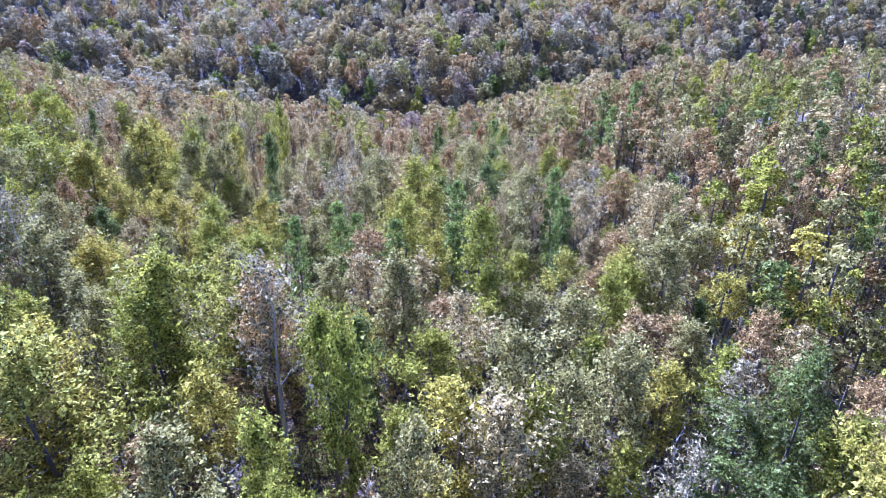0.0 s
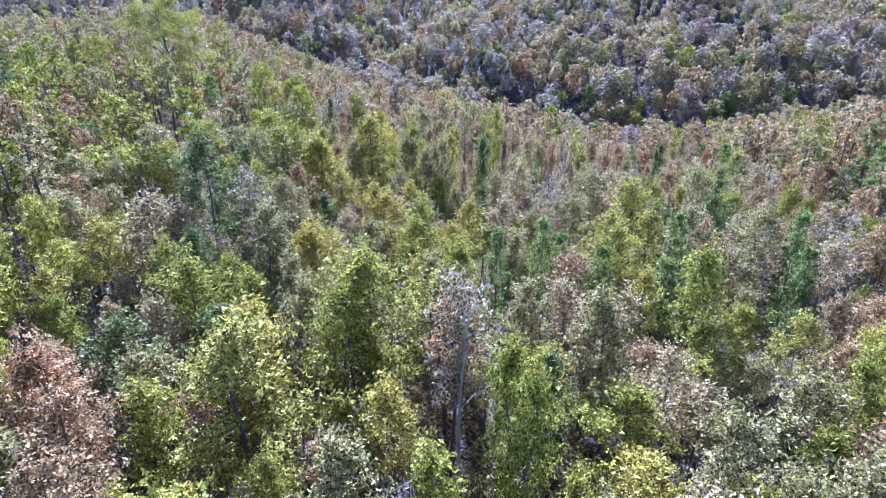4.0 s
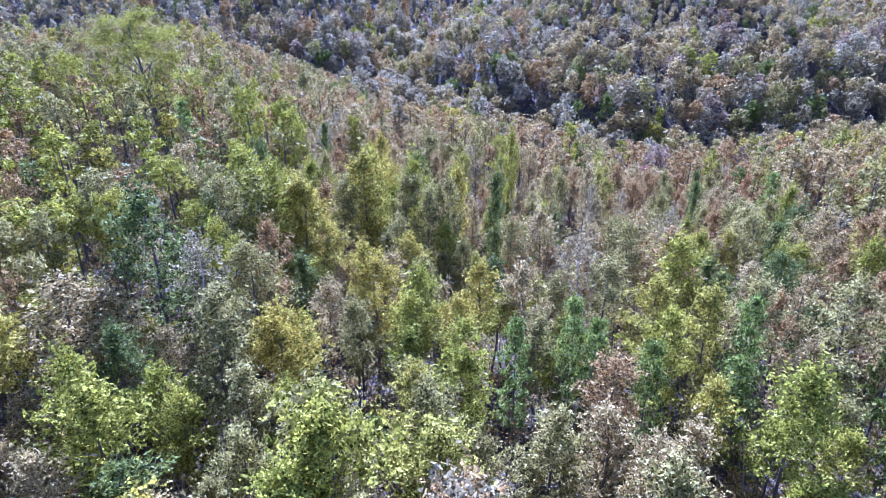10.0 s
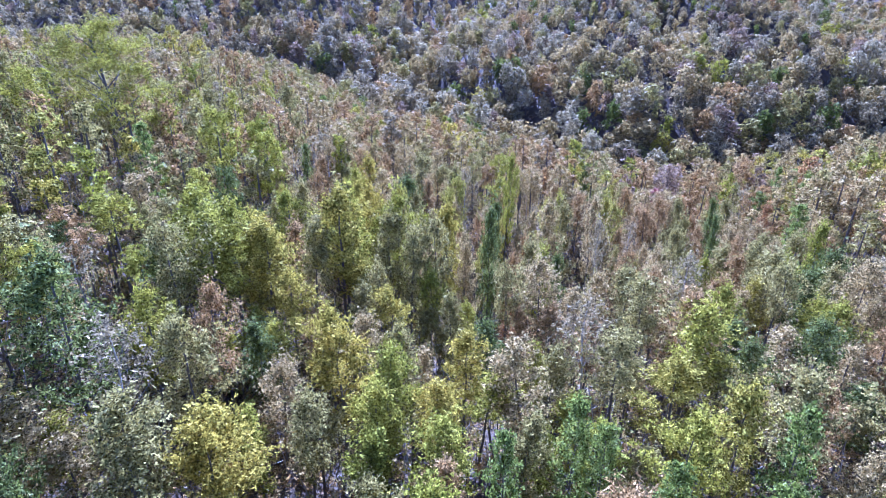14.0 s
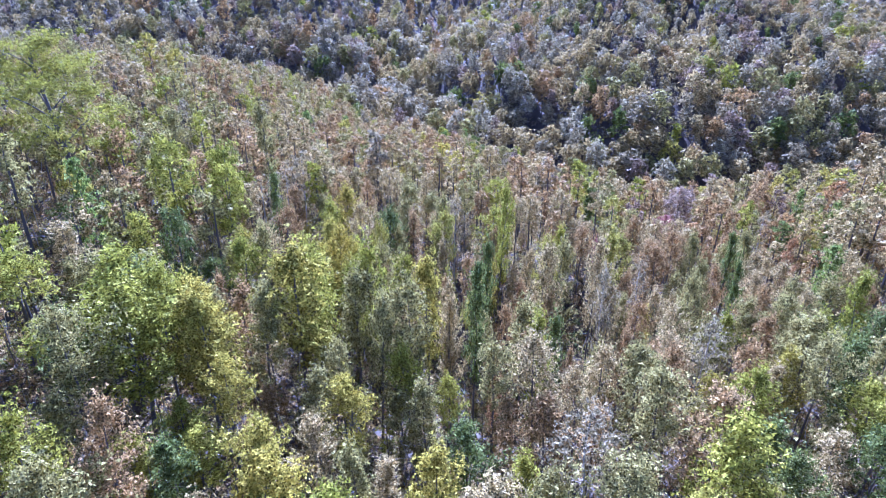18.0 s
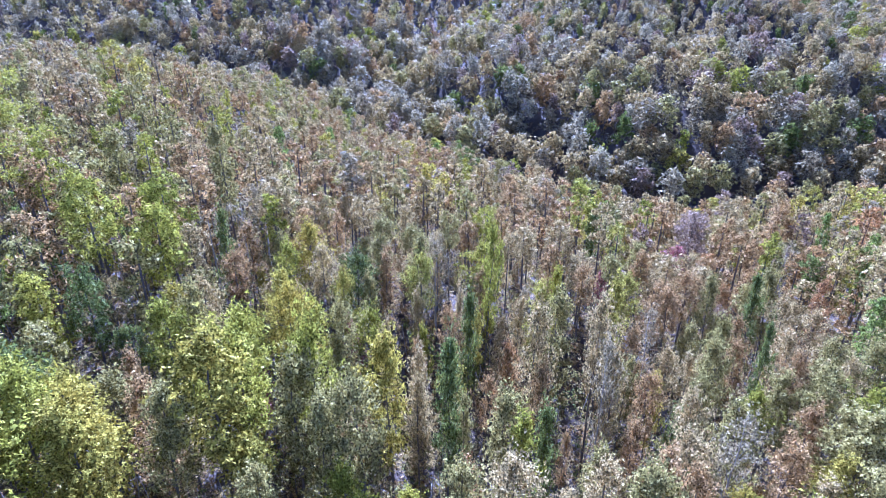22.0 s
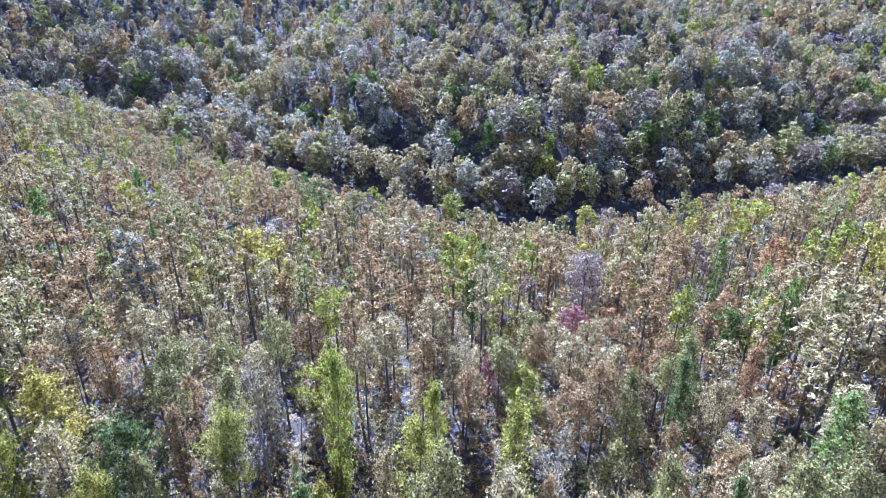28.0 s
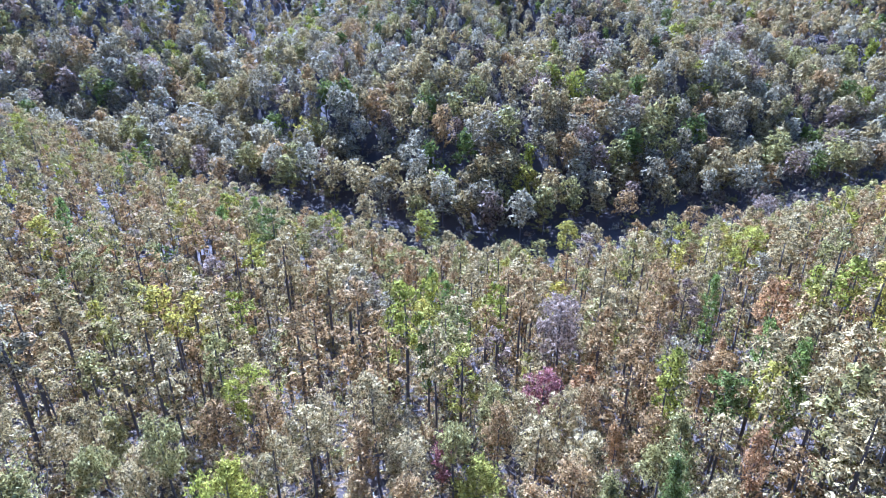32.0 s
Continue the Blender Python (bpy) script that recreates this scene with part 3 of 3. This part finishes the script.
plant('grey', 6.1, 146.3, 13.2, 1.10, 2, 0, 5.3)
plant('dark', 32.1, 241.5, 11.8, 0.88, 4, 1, 0.9)
plant('red', 50.7, 168.8, 13.2, 1.10, 0, 1, 3.2)
plant('red', 35.2, 161.7, 9.1, 0.88, 4, 0, 5.3)
plant('yellow', 37.2, 153.3, 10.5, 1.21, 2, 0, 0.3)
plant('green', 13.4, 152.7, 11.8, 1.32, 2, 0, 3.5)
plant('grey', 73.1, 171.9, 14.5, 1.21, 0, 1, 4.6)
plant('olive', 61.5, 152.9, 14.5, 1.21, 4, 0, 5.6)
plant('green', -55.0, 141.5, 31.0, 1.0, 5, 0, 0.0)
plant('pine', -52.0, 141.0, 13.0, 0.8, 1, 0, 1.0)
plant('olive', -66.0, 150.0, 22.0, 1.0, 0, 0, 0.4)
plant('green', -72.5, 144.0, 23.0, 1.0, 2, 0, 2.4)
plant('olive', -80.0, 150.0, 24.0, 1.1, 0, 0, 4.4)
plant('tan', -64.0, 158.0, 20.0, 1.0, 1, 0, 1.4)
plant('olive', -46.0, 158.0, 21.0, 1.0, 1, 0, 3.4)
plant('olive', -30.5, 163.5, 25.0, 0.95, 4, 0, 2.2)

# ---- growth between the known trees ----
grow = np.random.default_rng(7)
CLEAR = [(13, 48, 4.0), (10, 40, 3.5), (74, 94, 4.0), (51, 29, 4.0), (-42, 90, 4.0), (-30, 74, 4.0), (-49, 100, 4.5), (-34, 77, 4.0), (-65, 149, 6.0), (-12, 79, 3.5), (7, 95, 3.5), (-57, 133, 7.0), (21, 111, 4.0), (-33, 159, 5.0), (-32, 131, 4.0), (1, 111, 3.5), (-8, 148, 5.0), (-22, 172, 4.0), (-29, 174, 4.0), (-15, 172, 4.0), (6, 164, 5.0), (20, 193, 5.0), (16, 144, 3.5), (79, 172, 6.0), (68, 142, 4.0), (21, 195, 8.0), (80, 175, 6.0), (24, 171, 4.0), (-15, 179, 4.0), (-76, 160, 7.0), (-68, 138, 5.0), (-72, 149, 6.0), (-27, 155, 4.0), (-52, 123, 6.0), (-47, 112, 5.0), (-58, 140, 6.0), (30, 139, 7.0), (24, 126, 5.5), (29, 115, 4.5), (34, 146, 5.0), (14, 113, 4.0), (22, 134, 5.0), (-1, 118, 3.5), (24, 150, 4.5)]      # open ground: x, y, radius


def scatter(x0, x1, y0, y1, gap, tries):
    """Even random places at least gap apart."""
    cell, got = {}, []
    for x, y, h, w in PLACED:
        cell.setdefault((int(x // gap), int(y // gap)), []).append((x, y))
    for x, y in zip(grow.uniform(x0, x1, tries), grow.uniform(y0, y1, tries)):
        if not (-0.82 * y - 26 < x < (1.35 if y < 250 else 1.65) * y + 34) or any((x - a) ** 2 + (y - b) ** 2 < r * r for a, b, r in CLEAR):
            continue
        i, j = int(x // gap), int(y // gap)
        if any((x - a) ** 2 + (y - b) ** 2 < gap * gap for di in (-1, 0, 1) for dj in (-1, 0, 1) for a, b in cell.get((i + di, j + dj), ())):
            continue
        cell.setdefault((i, j), []).append((x, y))
        got.append((x, y))
    return got


LIMIT = {"broadleaf_tree": 300, "autumn_tree": 300, "bare_tree": 150, "pine_tree": 60}
rest = []
near_spots = scatter(-120, 150, 8, 165, 3.9, 26000)
near_spots.sort(key=lambda p: abs(p[0] - 0.15 * p[1]) + 0.35 * abs(p[1] - 85))
for x, y in near_spots:
    kind = colour_at(grow, x, y)
    name = KIND.get(kind, "autumn_tree")
    LIMIT[name] -= 1
    if LIMIT[name] < 60:
        rest.append((x, y, kind))
        continue
    near = abs(x - 0.15 * y) < 42 and y < 150
    plant(kind, x, y, grow.triangular(6.5, 15.0, 20.0) * (1 - 0.035 * float(hollow(x, y))), grow.uniform(0.85, 1.2), int(grow.integers(0, 5)), 0 if near else 1, grow.uniform(0, 6.28))

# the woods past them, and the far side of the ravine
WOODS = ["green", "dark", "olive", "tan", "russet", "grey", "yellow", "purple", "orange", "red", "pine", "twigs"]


def size_at(x, y, z):
    """Far trees stand tall in the ravine and shorter on the hill's top."""
    if y > 640 or x > 460:
        return 1.35
    return 1.0 if y < ravine_y(x) - 22 else 1.2 if z < -6 else 0.76


def woods(name, spots, label, shapes, pick, low, high, grain):
    vs, fs, ms, tones, at = [], [], [], [], 0
    heights = ground_z([p[0] for p in spots], [p[1] for p in spots])
    for (x, y, *known), z in zip(spots, heights):
        v, f, wood = shapes[int(grow.integers(0, len(shapes)))]
        h, w, a = grow.uniform(low, high) + (0.5 * float(hollow(x, y)) if high > 12 else 0), grow.uniform(0.8, 1.2), grow.uniform(0, 6.28)
        k = h / 13.0 * size_at(x, y, z)
        c, s = math.cos(a) * k * w, math.sin(a) * k * w
        q = np.column_stack([v[:, 0] * c - v[:, 1] * s + x, v[:, 0] * s + v[:, 1] * c + y, v[:, 2] * k + z])
        vs.append(q)
        fs.append(f + at)
        at += len(q)
        m = np.full(len(f), WOODS.index(known[0] if known else pick(grow, x, y)))
        m[wood:] = len(WOODS)
        ms.append(m)
        tones.append(np.full(len(f), grow.random()))
    me = mesh_of(name, np.concatenate(vs), np.concatenate(fs), [LEAVES[k] for k in WOODS] + [BARK], np.concatenate(ms))
    me.attributes.new("tone", "FLOAT", "FACE").data.foreach_set("value", np.concatenate(tones).astype(np.float32))
    me.attributes.new("grain", "FLOAT", "FACE").data.foreach_set("value", np.full(len(me.polygons), grain, np.float32))
    return tagged(new(name, me), label, "woods", kind="stuff")


def wood_shape(seed, *form):
    (tv, tf), (v, f) = lobed_parts(seed, *form)
    tri = np.concatenate([tf[:, [0, 1, 2]], tf[:, [0, 2, 3]]])
    return np.concatenate([v, tv]), np.concatenate([f, tri + len(v)]), len(f)


mid_shapes = [wood_shape(300 + i, w, n, 30, 0.33, low, 0.55, 1.0) for i, (w, n, low) in enumerate([(4.2, 11, 5.6), (3.6, 10, 6.4), (5.0, 13, 5.0), (3.4, 9, 7.2), (4.4, 12, 3.8), (2.8, 10, 4.4)])]
far_shapes = [wood_shape(400 + i, w, n, 36, 0.62, low, 1.5, 2.6, sp, 0.4, 0.6) for i, (w, n, low, sp) in enumerate([(9.5, 8, 4.5, 0.2), (8.5, 7, 5, 0.3), (10.5, 9, 4, 0.1), (7, 7, 4, 0.4), (9.5, 8, 4.5, 0.2), (7.5, 7, 5, 0.3), (5.5, 6, 3, 0.5)])]


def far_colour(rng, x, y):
    # mostly grey and pale kinds; the paled twigs stand in for haze
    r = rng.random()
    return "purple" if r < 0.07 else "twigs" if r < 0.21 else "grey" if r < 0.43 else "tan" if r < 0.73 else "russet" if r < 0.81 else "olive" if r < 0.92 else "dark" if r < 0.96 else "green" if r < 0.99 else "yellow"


mid_spots = [p for p in scatter(-230, 300, 165, 440, 4.5, 70000) if p[1] < ravine_y(p[0]) - 22] + rest
woods("woods_on_the_slope", mid_spots, "mixed autumn woods of tan, russet and green trees on the slope", mid_shapes, colour_at, 12, 22, 3.6)


def on_height(spots, low, high):
    z = ground_z([p[0] for p in spots], [p[1] for p in spots])
    return [p for p, h in zip(spots, z) if low <= h < high]


across = on_height(scatter(-480, 460, 260, 640, 8.8, 60000), -999, -6) + on_height(scatter(-480, 460, 300, 640, 6.6, 70000), -6, 999)
far_spots = [p for p in across if p[1] >= ravine_y(p[0]) + float(np.interp(p[0], (-20, 30, 200, 260), (-14, 30, 30, 18))) and p[0] > -0.78 * p[1] - 10]
distant = [p for p in scatter(460, 1000, 300, 760, 10.0, 24000) if p[1] >= ravine_y(p[0]) - 22] + scatter(-500, 900, 640, 1150, 12.5, 40000)


def sapling_shape(seed):
    """A thin young stem with a few leafy twigs."""
    rng = np.random.default_rng(seed)
    lean = rng.normal(0, 0.7, 2)
    tv, tf = (np.array(p) for p in tube([(0, 0, -0.4), (*lean * 0.4, 6.5), (*lean, 12.6)], [0.13, 0.09, 0.02], 3))
    u = np.linspace(0.25, 0.95, 9)
    roots = np.column_stack([lean[0] * u, lean[1] * u, 12.6 * u])
    tips = roots + rng.normal(0, 1, (9, 3)) * (1.0, 1.0, 0.3) + (0, 0, 0.7)
    v, f = leaf_cards(rng, roots, tips, 7, 0.36, 0.35)
    tri = np.concatenate([tf[:, [0, 1, 2]], tf[:, [0, 2, 3]]])
    return np.concatenate([v, tv]), np.concatenate([f, tri + len(v)]), len(f)


young = scatter(-90, 130, 12, 215, 2.3, 9000)[:3000]
woods("saplings", young, "thin young trees with sparse dry leaves under the taller ones", [sapling_shape(500 + i) for i in range(6)], colour_at, 4.0, 9.5, 1.5)
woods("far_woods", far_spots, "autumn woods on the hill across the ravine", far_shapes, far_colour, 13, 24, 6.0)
distant_shapes = [wood_shape(450 + i, w, n, 16, 0.95, low, 1.7, 2.7, sp, 0.3, 0.6) for i, (w, n, low, sp) in enumerate([(9, 7, 4, 0.3), (7, 6, 4, 0.5), (8, 7, 3, 0.4)])]
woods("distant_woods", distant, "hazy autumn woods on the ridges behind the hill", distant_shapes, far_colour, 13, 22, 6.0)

# ---- undergrowth, sticks and fallen logs ----
def brush(name, label, kinds, count, x0, x1, y0, y1, size, across=False):
    """Low bushes, seedlings and dry weeds as loose leaf sprays near the ground."""
    c = np.column_stack([grow.uniform(x0, x1, count * 3), grow.uniform(y0, y1, count * 3)])
    c = c[(-0.8 * c[:, 1] - 26 < c[:, 0]) & (c[:, 0] < 1.2 * c[:, 1] + 34) & ((c[:, 1] < ravine_y(c[:, 0]) - 40) ^ across)][:count]
    n, twigs, per = len(c), 3, 9
    z, h = ground_z(c[:, 0], c[:, 1]), grow.triangular(0.5, 1.3, 4.5, n) * (2 if across else 1)
    roots = np.repeat(np.column_stack([c, z]), twigs, axis=0)
    hh = np.repeat(h, twigs)
    tips = roots + np.column_stack([grow.normal(0, 1, n * twigs) * (0.25 * hh + 0.3), grow.normal(0, 1, n * twigs) * (0.25 * hh + 0.3), hh * grow.uniform(0.4, 1.0, n * twigs)])
    v, f = leaf_cards(grow, roots, tips, per, size, 1.0 if across else 0.34)
    me = mesh_of(name, v, f, [LEAVES[k] for k in kinds], np.repeat(grow.integers(0, len(kinds), n), twigs * per))
    me.attributes.new("tone", "FLOAT", "FACE").data.foreach_set("value", np.repeat(grow.random(n), twigs * per).astype(np.float32))
    return tagged(new(name, me), label, "undergrowth", kind="stuff")


brush("undergrowth", "low dry brush of tan, russet and olive leaves", ["tan", "russet", "olive", "tan", "russet", "dark", "olive"], 15000, -110, 130, 8, 150, 0.30)
brush("brush_downhill", "dry weeds and seedlings between the trees down the slope", ["tan", "russet", "tan", "tan", "russet", "olive"], 12000, -110, 190, 150, 260, 0.40)
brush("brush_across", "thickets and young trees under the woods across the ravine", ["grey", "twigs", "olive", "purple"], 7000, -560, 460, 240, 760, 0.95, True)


def litter(count):
    """Fallen leaves heaped on the ground, as flat loose sprays."""
    c = np.column_stack([grow.uniform(-100, 150, count * 2), grow.uniform(8, 240, count * 2)])
    c = c[(-0.8 * c[:, 1] - 20 < c[:, 0]) & (c[:, 0] < 1.1 * c[:, 1] + 30)][:count]
    n = len(c)
    p = np.column_stack([c, ground_z(c[:, 0], c[:, 1]) + grow.uniform(0.03, 0.22, n)])
    a, s = grow.uniform(0, 6.28, n), grow.uniform(0.3, 0.9, n)
    corners = [p + np.column_stack([np.cos(a + k * 2.1) * s, np.sin(a + k * 2.1) * s, grow.normal(0, 0.09, n) - 0.1 * np.sin(a + k * 2.1) * s]) for k in range(3)]
    kinds = ["russet", "purple", "russet", "tan", "russet", "purple"]
    me = mesh_of("fallen_leaves", np.stack(corners, 1).reshape(-1, 3), np.arange(n * 3).reshape(-1, 3), [LEAVES[k] for k in kinds], grow.integers(0, len(kinds), n))
    return tagged(new("fallen_leaves", me), "dry fallen leaves strewn over the forest floor", "leaves", kind="stuff")


litter(30000)


def sticks(count):
    parts = []
    for _ in range(count):
        y = grow.uniform(15, 215)
        x = grow.uniform(-0.7 * y - 15, 0.9 * y + 25)
        n, a = grow.uniform(1.2, 5.0), grow.uniform(0, 6.28)
        p = []
        for s in (-0.5, 0.0, 0.5):
            px, py = x + math.cos(a) * n * s, y + math.sin(a) * n * s
            p.append((px, py, float(ground_z(px, py)) + 0.12 + grow.uniform(0, 0.35)))
        parts.append(tube(p, [0.06, 0.05, 0.02], 4))
    v, f = join(parts)
    return tagged(new("fallen_branches", mesh_of("fallen_branches", v, f, [DEAD])), "bleached fallen branches lying in the leaf litter", "branches", kind="stuff")


sticks(1100)


def bare_stems(count):
    """Thin dead saplings still standing, bleached and leafless, many of them leaning."""
    parts = []
    for _ in range(count):
        y = grow.uniform(20, 230)
        x = grow.uniform(-0.6 * y - 12, 0.8 * y + 20)
        z, h = float(ground_z(x, y)), grow.triangular(2.5, 5.0, 11.0)
        lean = grow.normal(0, 0.14, 2) * h
        top = np.array([x + lean[0], y + lean[1], z + h])
        foot = np.array([x, y, z - 0.2])
        mid = (foot + top) / 2 + (*grow.normal(0, 0.15, 2), 0)
        parts.append(tube([foot, mid, top], [0.075, 0.055, 0.015], 3))
        for k in range(5):
            root = foot + (top - foot) * grow.uniform(0.35, 0.95)
            tip = root + grow.normal(0, 1, 3) * (0.9, 0.9, 0.2) + (0, 0, 0.7)
            parts.append(tube([root, tip], [0.03, 0.008], 3))
    v, f = join(parts)
    return tagged(new("dead_saplings", mesh_of("dead_saplings", v, f, [DEAD])), "thin bleached leafless saplings standing under the trees", "saplings", kind="stuff")


bare_stems(1300)


def log(x, y, length, turn, thick, material=DEAD, label="bleached fallen trunk with broken limbs on the forest floor"):
    """A fallen trunk with a few broken limbs, lying along the slope."""
    a = radians(turn)
    pts = []
    for s in (0, 0.35, 0.7, 1.0):
        px, py = x + math.cos(a) * length * s, y + math.sin(a) * length * s
        pts.append(Vector((px, py, float(ground_z(px, py)) + thick * 0.8)))
    ob = new("fallen_log")
    ob.location = pts[0]
    tagged(ob, label, "log", "fallen logs")

    def limb(name, path, radii):
        bm = bmesh.new()
        rings = []
        for i, p in enumerate(path):
            d = (path[min(i + 1, len(path) - 1)] - path[max(i - 1, 0)]).normalized()
            side = d.cross(Vector((0, 0, 1))).normalized()
            up = side.cross(d)
            rings.append([bm.verts.new(p + (side * math.cos(k * math.pi / 3.5) + up * math.sin(k * math.pi / 3.5)) * radii[i] - pts[0]) for k in range(7)])
        for u, v in zip(rings, rings[1:]):
            for k in range(7):
                bm.faces.new((u[k], u[(k + 1) % 7], v[(k + 1) % 7], v[k]))
        bm.faces.new(rings[0])
        bm.faces.new(rings[-1])
        me = bpy.data.meshes.new(name)
        bm.to_mesh(me)
        bm.free()
        me.materials.append(material)
        child = new(name, me)
        child.parent = ob

    limb("trunk", pts, [thick, thick * 0.85, thick * 0.6, thick * 0.25])
    for k in range(3):
        root = pts[1].lerp(pts[3], 0.2 + 0.25 * k)
        way = Vector((math.cos(a + (-1) ** k * 0.9), math.sin(a + (-1) ** k * 0.9), 0.5 - 0.15 * k))
        limb("limb", [root, root + way * length * 0.12, root + way * length * 0.24], [thick * 0.35, thick * 0.25, thick * 0.06])
    return ob

log(-15.7, 173.9, 6.5, 43, 0.16)
log(-15.4, 173.9, 3.5, 39, 0.16)
log(4.3, 167.3, 8.5, -61, 0.14)
log(-10.9, 164.3, 9.6, 96, 0.13)
log(4.5, 168.9, 6.9, -58, 0.15)
log(-15.6, 174.5, 3.5, 28, 0.15)
log(64.0, 152.8, 5.8, -71, 0.12)
log(67.7, 142.4, 3.8, -18, 0.16)
log(78.0, 172.3, 6.2, -19, 0.12)
log(88.4, 158.8, 3.6, -42, 0.15)
log(3.8, 171.4, 4.4, -59, 0.14)
log(-59.6, 135.2, 4.7, -11, 0.18)
log(-55.9, 129.1, 6.7, 97, 0.18)
log(-63.5, 142.1, 6.8, 104, 0.14)
log(-14.5, 170.7, 4.1, 54, 0.14)
log(-42.3, 77.8, 4.7, -18, 0.13)
log(27.5, 75.4, 3.8, -22, 0.14)
